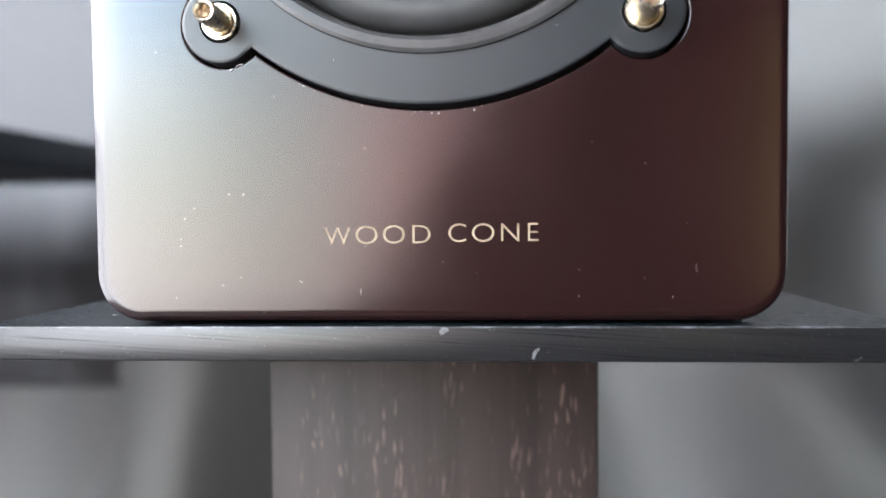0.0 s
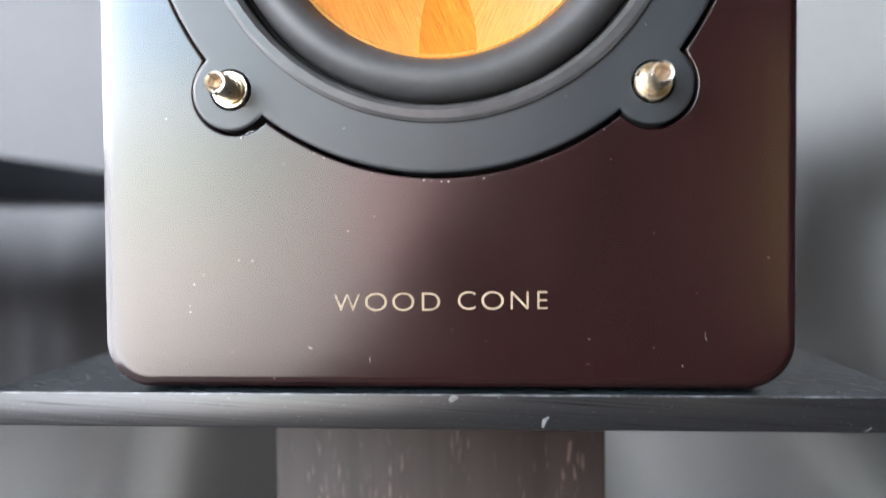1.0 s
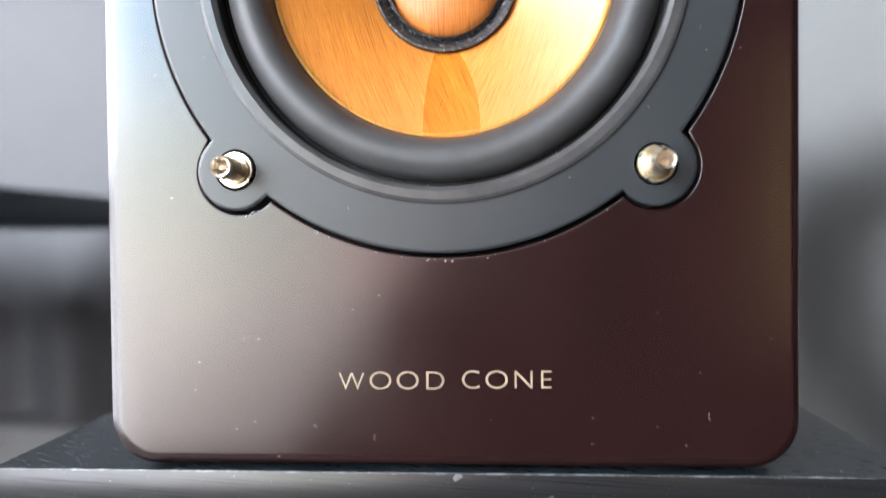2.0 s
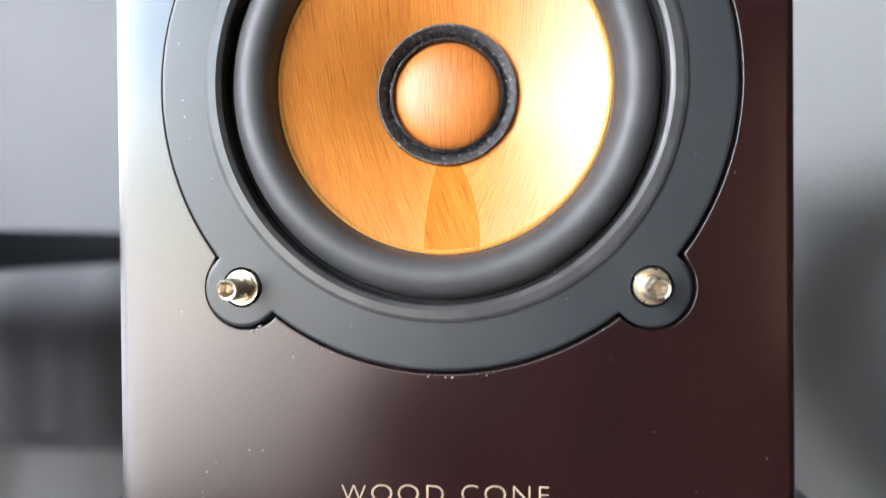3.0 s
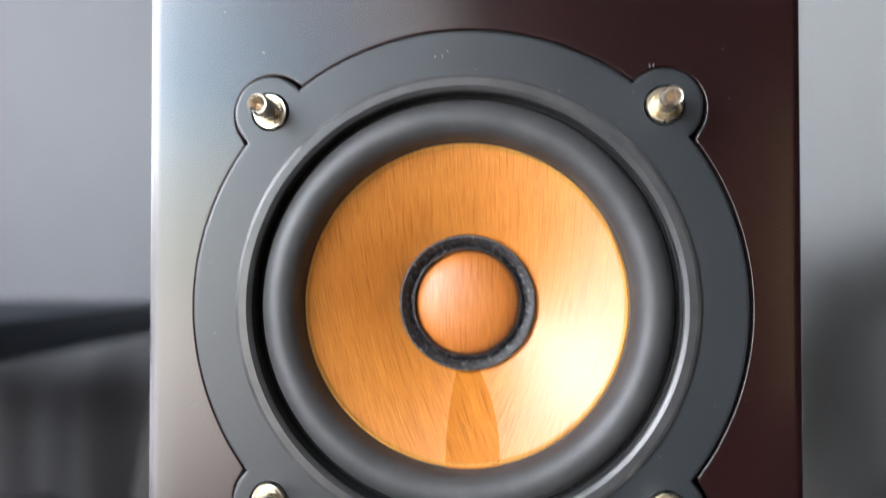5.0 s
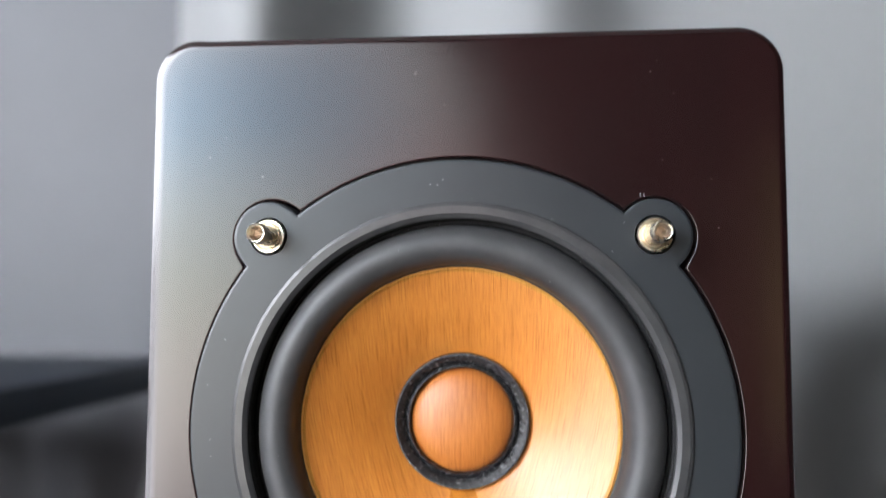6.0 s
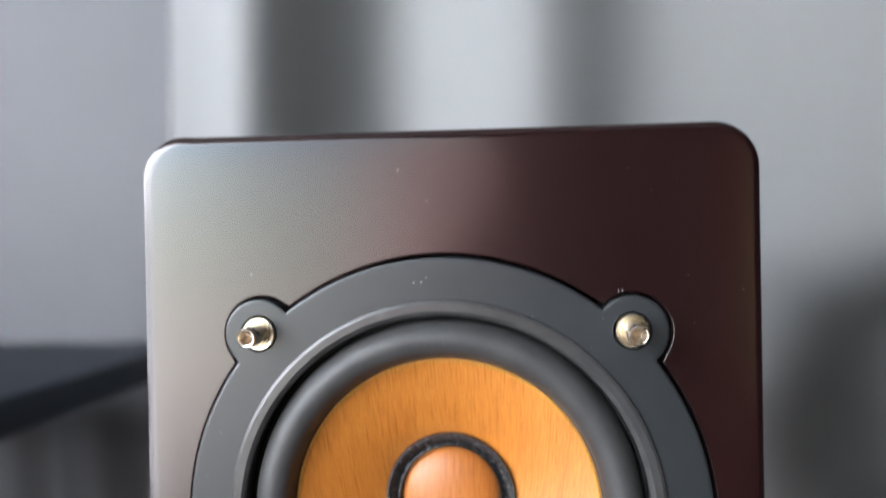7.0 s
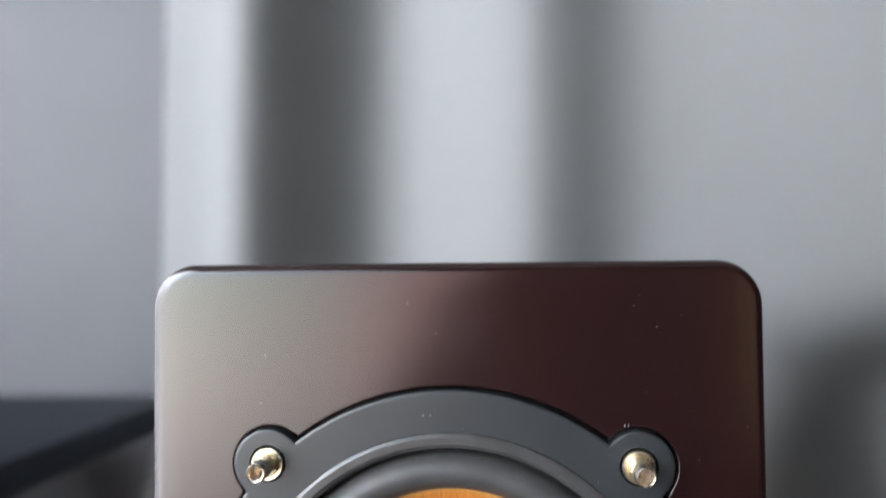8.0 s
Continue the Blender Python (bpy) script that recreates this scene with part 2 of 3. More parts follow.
M_FLOOR = plain("floor_wood", (0.035, 0.028, 0.024), (0.055, 0.043, 0.036), 6, 0.45, stretch=(1, 0.1, 1))
M_CEIL = plain("ceiling_paint", (0.30, 0.29, 0.28), (0.36, 0.35, 0.34), 4, 0.9)
M_FRAME = plain("window_paint", (0.55, 0.55, 0.55), (0.65, 0.65, 0.65), 10, 0.4)


# ---- building helpers ----
def mesh_object(name, bm, mats, smooth=35):
    me = bpy.data.meshes.new(name)
    bmesh.ops.recalc_face_normals(bm, faces=bm.faces)
    bm.to_mesh(me)
    bm.free()
    for m in mats if isinstance(mats, (list, tuple)) else [mats]:
        me.materials.append(m)
    if smooth:
        me.polygons.foreach_set("use_smooth", [True] * len(me.polygons))
        me.set_sharp_from_angle(angle=radians(smooth))
    return new(name, me)


def thing(name, at, label, category, group=""):
    ob = new(name)
    ob.location = at
    ob.empty_display_size = 0.02
    return tagged(ob, label, category, group)


def part(name, bm, mats, parent, label="", smooth=35):
    """One mesh under a thing or under a part, its coordinates those of the world."""
    ob = mesh_object(name, bm, mats, smooth)
    ob.parent = parent
    if parent.type == "EMPTY":
        ob.matrix_parent_inverse = Matrix.Translation(-parent.location)
    return tagged(ob, label)


def structure(name, bm, mats, label, smooth=0):
    return tagged(mesh_object(name, bm, mats, smooth), label, name.split("_")[0], kind="structure")


def box(bm, x0, x1, y0, y1, z0, z1, bevel=0.0, seg=2):
    made = bmesh.ops.create_cube(bm, size=1.0)["verts"]
    for v in made:
        v.co = Vector((x0 if v.co.x < 0 else x1, y0 if v.co.y < 0 else y1, z0 if v.co.z < 0 else z1))
    if bevel:
        edges = {e for v in made for e in v.link_edges}
        bmesh.ops.bevel(bm, geom=list(edges), offset=bevel, segments=seg, affect="EDGES", profile=0.5)
    return bm


def boxed(*a, **k):
    return box(bmesh.new(), *a, **k)


CX, CZ = -0.0002, 0.700  # axis of the driver


def lathe(profile, n=160, cx=CX, cz=CZ, closed=False, uv=None, close_first=False, close_last=False):
    """A profile of (radius, y) turned about the line along y through (cx, cz)."""
    bm = bmesh.new()
    rings = []
    for r, y in profile:
        rings.append([bm.verts.new((cx + r * math.cos(2 * math.pi * i / n), y, cz + r * math.sin(2 * math.pi * i / n))) for i in range(n)])
    pairs = list(zip(rings, rings[1:])) + ([(rings[-1], rings[0])] if closed else [])
    for a, b in pairs:
        for i in range(n):
            bm.faces.new((a[i], a[(i + 1) % n], b[(i + 1) % n], b[i]))
    if close_first:
        bm.faces.new(rings[0])
    if close_last:
        bm.faces.new(rings[-1])
    if uv:
        lay = bm.loops.layers.uv.new("grain")
        for f in bm.faces:
            for l in f.loops:
                l[lay].uv = uv(l.vert.co)
    return bm


def arc(cx, cy, r, a0, a1, n, ry=None):
    """Points of an arc in a profile's (radius, y) plane, degrees."""
    return [(cx + r * math.cos(radians(a0 + (a1 - a0) * i / n)), cy + (ry or r) * math.sin(radians(a0 + (a1 - a0) * i / n))) for i in range(n + 1)]


# ---- the room ----
BACK, LEFT, RIGHT, HIGH, T = 0.95, -3.6, 1.9, 2.5, 0.12
structure("floor", boxed(LEFT - T, RIGHT + T, FRONT - T, BACK + T, -0.1, 0), M_FLOOR, "dark brown wooden room floor")
structure("ceiling", boxed(LEFT - T, RIGHT + T, FRONT - T, BACK + T, HIGH, HIGH + 0.1), M_CEIL, "plain pale ceiling")
structure("wall_back", boxed(LEFT, RIGHT, BACK, BACK + T, 0, HIGH), M_WALL, "plain pale grey wall behind the curtain")
structure("wall_left", boxed(LEFT - T, LEFT, FRONT - T, BACK + T, 0, HIGH), M_WALL, "plain pale grey side wall")
structure("wall_right", boxed(RIGHT, RIGHT + T, FRONT - T, BACK + T, 0, HIGH), M_SHELVES, "dark stained wood-panelled side wall")
wb = bmesh.new()
box(wb, LEFT, WIN[0], FRONT - T, FRONT, 0, HIGH)
box(wb, WIN[1], SIDE[0], FRONT - T, FRONT, 0, HIGH)
box(wb, SIDE[1], RIGHT, FRONT - T, FRONT, 0, HIGH)
box(wb, SIDE[0], SIDE[1], FRONT - T, FRONT, 0, SIDE[2])
box(wb, SIDE[0], SIDE[1], FRONT - T, FRONT, SIDE[3], HIGH)
box(wb, WIN[0], WIN[1], FRONT - T, FRONT, 0, WIN[2])
box(wb, WIN[0], WIN[1], FRONT - T, FRONT, WIN[3], HIGH)
structure("wall_window", wb, M_DARKWALL, "dim wall with two window openings")
window = structure("window_1", boxed(WIN[0], WIN[1], FRONT - 0.10, FRONT - 0.04, WIN[2], WIN[2] + 0.03, bevel=0.004), M_FRAME, "tall white-framed window in daylight")
for x0, x1, z0, z1 in ((WIN[0], WIN[1], WIN[3] - 0.04, WIN[3]), (WIN[0], WIN[0] + 0.04, WIN[2] + 0.03, WIN[3] - 0.04), (WIN[1] - 0.04, WIN[1], WIN[2] + 0.03, WIN[3] - 0.04),
                       (MULLION - 0.012, MULLION + 0.012, WIN[2] + 0.03, WIN[3] - 0.04)):
    part("window_frame", boxed(x0, x1, FRONT - 0.10, FRONT - 0.04, z0, z1, bevel=0.004), M_FRAME, window)
structure("backdrop_daylight", boxed(WIN[0] - 0.03, WIN[1] + 0.03, FRONT - 0.19, FRONT - 0.16, WIN[2] - 0.02, WIN[3] + 0.03), M_OUTDOORS, "glowing backdrop of hazy daylight outside the tall window")
window = structure("window_2", boxed(SIDE[0], SIDE[1], FRONT - 0.10, FRONT - 0.04, SIDE[2], SIDE[2] + 0.03, bevel=0.004), M_FRAME, "narrow white-framed window added for an olive reflection")
for x0, x1, z0, z1 in ((SIDE[0], SIDE[1], SIDE[3] - 0.03, SIDE[3]), (SIDE[0], SIDE[0] + 0.03, SIDE[2] + 0.03, SIDE[3] - 0.03), (SIDE[1] - 0.03, SIDE[1], SIDE[2] + 0.03, SIDE[3] - 0.03)):
    part("window_frame", boxed(x0, x1, FRONT - 0.10, FRONT - 0.04, z0, z1, bevel=0.004), M_FRAME, window)
structure("backdrop_garden", boxed(SIDE[0] - 0.4, SIDE[1] + 0.6, FRONT - 0.62, FRONT - 0.60, SIDE[2] - 0.3, SIDE[3] + 0.3), M_OLIVE_GLOW, "glowing olive panel added outside the narrow window for a reflection")

# unseen panel, added to give the varnish a reddish reflection
trim = structure("trim_wainscot", boxed(WIN[1] + 0.02, SIDE[0] - 0.02, FRONT, FRONT + 0.012, 0, 0.95), M_RED_PANEL, "reddish-brown panel added between the windows for a reflection")
part("cap_rail", boxed(WIN[1] + 0.015, SIDE[0] - 0.015, FRONT, FRONT + 0.022, 0.95, 0.98, bevel=0.004), M_RED_PANEL, trim)


def window_drape():
    """A cloth gathered at the window's edge, drawn back further up."""
    bm = bmesh.new()
    grid = []
    for j in range(31):
        z = 0.02 + 2.28 * j / 30
        left = max(-0.02 + 0.62 * (min(z, 0.86) - 0.86), -0.40) - 0.35 * max(z - 0.95, 0.0)
        grid.append([bm.verts.new((left + (0.30 - left) * i / 40, FRONT + 0.06 + 0.02 * math.sin(i * 1.3) + 0.008 * math.sin(i * 0.5 + z), z)) for i in range(41)])
    for a, b in zip(grid, grid[1:]):
        for i in range(40):
            bm.faces.new((a[i], a[i + 1], b[i + 1], b[i]))
    return bm


drape_thing = thing("window_drape", (0.0, FRONT + 0.06, 0.02), "dark reddish-brown drape gathered at the window's edge", "drape")
part("drape_cloth", window_drape(), M_DRAPE, drape_thing, smooth=80).modifiers.new("cloth_thickness", "SOLIDIFY").thickness = 0.002
part("drape_rail", boxed(-2.6, 0.34, FRONT + 0.03, FRONT + 0.09, 2.30, 2.33, bevel=0.004), M_FRAME, drape_thing, "white rail")
for x in (-2.4, -1.2, 0.25):
    part("rail_bracket", boxed(x - 0.02, x + 0.02, FRONT, FRONT + 0.03, 2.305, 2.325), M_FRAME, drape_thing)


# the curtain: soft vertical folds, each with a gentle and a steep flank
FOLDS = [(-0.86, 0.05, 0.03, 0.03), (-0.72, 0.05, 0.03, 0.03), (-0.60, 0.04, 0.03, 0.03), (-0.515, 0.035, 0.020, 0.034), (-0.360, 0.035, 0.019, 0.032), (-0.299, 0.024, 0.05, 0.035),
         (-0.205, 0.062, 0.044, 0.175), (0.026, 0.085, 0.062, 0.095), (0.62, 0.28, 0.10, 0.05), (0.98, 0.09, 0.06, 0.04)]  # place, widths before and after, depth


def fold(x, z):
    y = 0.0
    k = min(max((0.775 - z) / 0.14, 0.0), 1.0)
    k = k * k * (3 - 2 * k)
    for c, before, after, h in FOLDS:
        lean = 0.015 * (z - 0.8) + (0.20 * min(z - 0.62, 0.0) if c < -0.1 else 0.0)
        d = x - c - lean
        s = before if d < 0 else after
        if c == 0.62:                  # this one narrows further down
            s *= 1 - 0.70 * k
        y -= h * math.exp(-0.5 * (d / s) ** 2)
    # the loudspeaker's shadow put into the shape: an added fold and hollow below table height
    d = x - 0.205 - 0.75 * max(0.55 - z, 0.0)
    y -= (0.16 + 0.6 * min(max(0.55 - z, 0.0), 0.13)) * k * math.exp(-0.5 * (d / (0.065 if d < 0 else 0.075)) ** 2)
    y += 0.10 * k * math.exp(-0.5 * ((x - 0.46) / 0.08) ** 2)
    return y + 0.004 * noise.noise((x * 5.0, z * 1.2, 3.0))


def curtain():
    bm = bmesh.new()
    nx, nz = 300, 90
    grid = []
    for j in range(nz + 1):
        z = 0.02 + 2.33 * j / nz
        grid.append([bm.verts.new((-1.0 + 2.15 * i / nx, 0.64 + fold(-1.0 + 2.15 * i / nx, z), z)) for i in range(nx + 1)])
    for a, b in zip(grid, grid[1:]):
        for i in range(nx):
            bm.faces.new((a[i], a[i + 1], b[i + 1], b[i]))
    ob = mesh_object("curtain", bm, M_CLOTH, 80)
    s = ob.modifiers.new("cloth_thickness", "SOLIDIFY")
    s.thickness, s.offset = 0.002, 1
    return ob


curtain_thing = thing("curtain", (0.07, 0.64, 0.02), "light grey cloth curtain hanging in soft folds", "curtain")
drape = curtain()
drape.name = "drape"
drape.parent = curtain_thing
drape.matrix_parent_inverse = Matrix.Translation(-curtain_thing.location)
part("curtain_rail", boxed(-1.15, 1.25, 0.63, 0.66, 2.345, 2.375, bevel=0.004), M_FRAME, curtain_thing, "white curtain rail")
for x in (-1.0, 0.05, 1.1):
    part("rail_bracket", boxed(x - 0.02, x + 0.02, 0.66, BACK, 2.35, 2.37), M_FRAME, curtain_thing)

# the dark sideboard and the pale blind behind it
table = thing("sideboard", (-0.90, 0.11, 0.0), "dark blue-black sideboard with a thick overhanging top", "sideboard")
part("tabletop", boxed(-1.45, -0.246, -0.20, 0.443, 0.658, 0.679, bevel=0.002), M_BOARD, table)
# unseen body, sized to block window light from the curtain below the top
part("carcass", boxed(-1.42, -0.36, -0.15, 0.340, 0.54, 0.658, bevel=0.002), M_BOARD, table)
for x in (-1.415, -0.885):
    door = part("door", boxed(x, x + 0.515, -0.168, -0.150, 0.55, 0.648, bevel=0.002), M_BOARD, table)
    part("handle", boxed(x + 0.20, x + 0.28, -0.180, -0.168, 0.600, 0.610, bevel=0.002), M_BOLT, door, "small metal handle")
for x in (-1.40, -0.53):
    for y in (-0.13, 0.27):
        part("leg", boxed(x, x + 0.05, y, y + 0.05, 0.0, 0.54, bevel=0.003), M_BOARD, table)


def blind_cloth():
    """Flat cloth; its rippled lower end is added as the shaded curtain under the tabletop."""
    bm = bmesh.new()
    rows = []
    for j in range(61):
        z = 0.476 + 1.854 * (j / 60) ** 1.6
        k = min(max((0.67 - z) / 0.08, 0.0), 1.0)
        row = []
        for i in range(161):
            x = -1.44 + 1.124 * i / 160
            row.append(bm.verts.new((x, 0.592 - 0.016 * k * (0.5 + 0.5 * math.sin(x * 62 + 1.2) + 0.25 * math.sin(x * 27 + z)), z)))
        rows.append(row)
    for a, b in zip(rows, rows[1:]):
        for i in range(160):
            bm.faces.new((a[i], a[i + 1], b[i + 1], b[i]))
    return bm


blind = thing("roller_blind", (-0.85, 0.592, 0.470), "blue-grey cloth blind behind the sideboard, its lower end standing in for shade", "blind")
part("blind_cloth", blind_cloth(), M_PANEL, blind, smooth=80).modifiers.new("cloth_thickness", "SOLIDIFY").thickness = 0.002
part("bottom_bar", boxed(-1.44, -0.316, 0.572, 0.598, 0.470, 0.478, bevel=0.001), M_PANEL, blind)
part("roller", lathe([(0.02, 0), (0.02, 1.14)], 24, 0, 0, close_first=True, close_last=True), M_FRAME, blind, "white roller tube")
roller = blind.children[-1]
roller.matrix_basis = Matrix.Translation((-0.316, 0.592, 2.345)) @ Matrix.Rotation(radians(90), 4, "Z")


# ---- the speaker stand ----
def stand_top():
    bm = bmesh.new()
    box(bm, -0.0835, 0.0815, 0.0, 0.272, 0.6037, 0.610)
    edges = [e for e in bm.edges if abs(e.verts[0].co.y) < 1e-6 and abs(e.verts[1].co.y) < 1e-6 or abs(e.verts[0].co.z - e.verts[1].co.z) > 1e-4 or abs(e.verts[0].co.z - 0.610) < 1e-6 and abs(e.verts[1].co.z - 0.610) < 1e-6]
    bmesh.ops.bevel(bm, geom=edges, offset=0.00035, segments=2, affect="EDGES", profile=0.5)
    bm.normal_update()
    for f in bm.faces:
        n = f.normal
        f.material_index = 0 if abs(n.z) > 0.99 else 2 if n.z > 0.2 else 1
    return bm


stand = thing("speaker_stand", (0.0, 0.11, 0.0), "black lacquered speaker stand with a dark wood post", "speaker stand")
part("top_plate", stand_top(), [M_TOP, M_EDGE, M_WORN], stand, "black plate with scuffed, chipped edges")
part("post", boxed(-0.0404, 0.0335, 0.036, 0.150, 0.02, 0.6037, bevel=0.0012), M_POST, stand, "dark wenge post with pale pores")
part("base_plate", boxed(-0.12, 0.12, -0.01, 0.25, 0.0, 0.02, bevel=0.002), M_TOP, stand)

# ---- the loudspeaker ----
FACE = 0.0006                          # y of the cabinet's front
SWELL = 0.0001
HALF_W, BOTTOM, TOP, DEPTH = 0.0613, 0.6107, 0.7763, 0.262
LOBE = 0.0516                          # distance of the lobes from the axis
CORNERS = [math.degrees(math.atan2(z - CZ, x)) % 360 for x in (-HALF_W, HALF_W) for z in (BOTTOM, TOP)]
ANGLES = sorted({round(a, 6) for a in [i * 360 / 360 for i in range(360)] + [45 + q + s * d for q in (0, 90, 180, 270) for s in (-1, 1) for d in (8.15, 8.0, 7.8, 7.5, 7.0)] + [c + 0.3 * k for c in CORNERS for k in range(-24, 25)]})


def outline(r0, rho, deg):
    """Radius of a disc with four round lobes."""
    off = radians((deg % 90) - 45)
    far = 0.0
    if abs(LOBE * math.sin(off)) < rho:
        far = LOBE * math.cos(off) + math.sqrt(rho ** 2 - (LOBE * math.sin(off)) ** 2)
    return max(r0, far)


def rim_ring(bm, r0, rho, y, dx=0.0, dz=-0.0002):
    return [bm.verts.new((CX + dx + outline(r0, rho, a) * math.cos(radians(a)), y, CZ + dz + outline(r0, rho, a) * math.sin(radians(a)))) for a in ANGLES]


def rounded_rect(bm, inset, radius, y):
    """Points of a rounded rectangle in the directions of ANGLES from the driver's axis."""
    hw, z0, z1, out = HALF_W - inset, BOTTOM + inset - CZ, TOP - inset - CZ, []
    r = max(radius - inset, 0.0005)
    for a in ANGLES:
        c, s = math.cos(radians(a)), math.sin(radians(a))
        lim = z1 if s > 0 else -z0
        d = min(hw / max(abs(c), 1e-9), lim / max(abs(s), 1e-9))
        px, pz = abs(d * c), abs(d * s)
        kx, kz = hw - r, lim - r
        if px > kx and pz > kz:
            b = kx * abs(c) + kz * abs(s)
            d = b + math.sqrt(max(b * b - (kx * kx + kz * kz - r * r), 0))
        px = CX + d * c
        px += 0.0008 * min(max((-px - 0.050) / 0.009, 0.0), 1.0)
        out.append(bm.verts.new((px, y, CZ + d * s)))
    return out


def bridge(bm, a, b, mat=0):
    n = len(a)
    for i in range(n):
        bm.faces.new((a[i], a[(i + 1) % n], b[(i + 1) % n], b[i])).material_index = mat


def cabinet():
    bm = bmesh.new()
    hole, lob, rad, bev = 0.0519, 0.0075, 0.0088, 0.0021
    deep = rim_ring(bm, hole, lob, 0.016, 0.00025, -0.00025)
    lip = rim_ring(bm, hole, lob, FACE + 0.0003, 0.00025, -0.00025)
    lip2 = rim_ring(bm, hole + 0.0001, lob + 0.0001, FACE + 0.0001, 0.00025, -0.00025)
    lip3 = rim_ring(bm, hole + 0.0003, lob + 0.0003, FACE, 0.00025, -0.00025)
    lip4 = rim_ring(bm, hole + 0.0005, lob + 0.0005, FACE, 0.00025, -0.00025)
    bridge(bm, deep, lip, 1)
    for a, b in ((lip, lip2), (lip2, lip3), (lip3, lip4)):
        bridge(bm, a, b)
    rings = []
    for i in range(9):                 # the face swells: it falls off softly in its outer 7 mm
        inset = 0.0070 - (0.0070 - bev - 0.0002) * i / 8
        rings.append(rounded_rect(bm, inset, rad, FACE + SWELL * (1 - inset / 0.0070) ** 2))
    for k in range(15):
        t = radians(90 * k / 14)
        inset = bev * (1 - math.sin(t))
        ring = rounded_rect(bm, inset, rad, FACE + SWELL * (1 - inset / 0.0070) ** 2)
        for v in ring:
            soft = min(max((-v.co.x - 0.050) / 0.009, 0.0), 1.0)
            v.co.y += (1.0 - soft) * bev * (1 - math.cos(t)) + soft * 0.07 * bev * math.sin(t) ** 2
        rings.append(ring)
    rings.append(rounded_rect(bm, 0.0, rad, FACE + SWELL + bev + 0.001))
    rings.append(rounded_rect(bm, 0.0, rad, DEPTH - 0.003))
    rings.append(rounded_rect(bm, 0.003, rad, DEPTH))
    bridge(bm, lip4, rings[0])
    for a, b in zip(rings, rings[1:]):
        bridge(bm, a, b)
    bm.faces.new(rings[-1])
    return bm


speaker = thing("loudspeaker", (0.0, 0.11, 0.610), "small dark cherry loudspeaker with an orange wooden cone", "loudspeaker")
body = part("cabinet", cabinet(), [M_VARNISH, M_RAW], speaker, "glossy dark cherry varnished cabinet", smooth=40)
for x in (-0.042, 0.042):
    for y in (0.030, 0.235):
        part("foot", boxed(x - 0.006, x + 0.006, y - 0.006, y + 0.006, 0.610, 0.6112, bevel=0.0003), M_GROOVE, speaker, "black felt foot")

# gilt letters: character, its left and right edge, its foot and height
LETTERS = [("W", -0.01901, -0.01446, 0.62443, 0.00298), ("O", -0.01352, -0.00963, 0.62450, 0.00318), ("O", -0.00867, -0.00480, 0.62452, 0.00321), ("D", -0.00344, -0.00026, 0.62455, 0.00314),
           ("C", 0.00288, 0.00594, 0.62470, 0.00323), ("O", 0.00700, 0.01088, 0.62471, 0.00321), ("N", 0.01208, 0.01519, 0.62479, 0.00308), ("E", 0.01670, 0.01850, 0.62481, 0.00309)]


def letter(ch, x0, x1, z0, height):
    cu = bpy.data.curves.new("letter", "FONT")
    cu.body, cu.size, cu.extrude, cu.offset = ch, 1.0, 0.01, -0.012
    ob = new("letter_curve", cu)
    me = bpy.data.meshes.new_from_object(ob.evaluated_get(bpy.context.evaluated_depsgraph_get()))
    bpy.data.objects.remove(ob)
    bm = bmesh.new()
    bm.from_mesh(me)
    bpy.data.meshes.remove(me)
    xs, ys = [v.co.x for v in bm.verts], [v.co.y for v in bm.verts]
    ax, ay, wx, wy = min(xs), min(ys), max(xs) - min(xs), max(ys) - min(ys)
    for v in bm.verts:
        v.co = Vector((x0 + (v.co.x - ax) / wx * (x1 - x0), FACE - 0.00002 - v.co.z * 0.002, z0 + (v.co.y - ay) / wy * height))
    return bm


for ch, x0, x1, z0, high in LETTERS:
    part("letter", letter(ch, x0, x1, z0, high), M_GILT, body, "gilt printed letter " + ch, smooth=0)


# the driver, from the flange inwards
def flange():
    bm = bmesh.new()
    r0, rho, y = 0.0513, 0.0070, -0.0008
    rings = [rim_ring(bm, r0, rho, 0.012), rim_ring(bm, r0, rho, y + 0.0005), rim_ring(bm, r0 - 0.00015, rho - 0.00015, y + 0.00015), rim_ring(bm, r0 - 0.0005, rho - 0.0005, y),
             rim_ring(bm, r0 - 0.0007, rho - 0.0007, y)]
    for a, b in zip(rings, rings[1:]):
        bridge(bm, a, b)
    inner = [bm.verts.new((CX + 0.0428 * math.cos(radians(a)), y, CZ + 0.0428 * math.sin(radians(a)))) for a in ANGLES]
    sunk = [bm.verts.new((v.co.x, 0.006, v.co.z)) for v in inner]
    bridge(bm, rings[-1], inner)
    bridge(bm, inner, sunk)
    bridge(bm, sunk, rings[0])
    return bm


def drilled(bm, holes, radius, y0, y1):
    """The closed mesh with round holes sunk into it along y."""
    cut = bmesh.new()
    for x, z in holes:
        ends = [[cut.verts.new((x + radius * math.cos(math.pi * i / 20), y, z + radius * math.sin(math.pi * i / 20))) for i in range(40)] for y in (y0, y1)]
        bridge(cut, *ends)
        for ring in ends:
            cut.faces.new(ring)
    block, tool = mesh_object("block", bm, [], 0), mesh_object("tool", cut, [], 0)
    mod = block.modifiers.new("drill", "BOOLEAN")
    mod.object, mod.operation, mod.solver = tool, "DIFFERENCE", "EXACT"
    me = bpy.data.meshes.new_from_object(block.evaluated_get(bpy.context.evaluated_depsgraph_get()))
    out = bmesh.new()
    out.from_mesh(me)
    for ob in (block, tool):
        bpy.data.objects.remove(ob)
    bpy.data.meshes.remove(me)
    return out


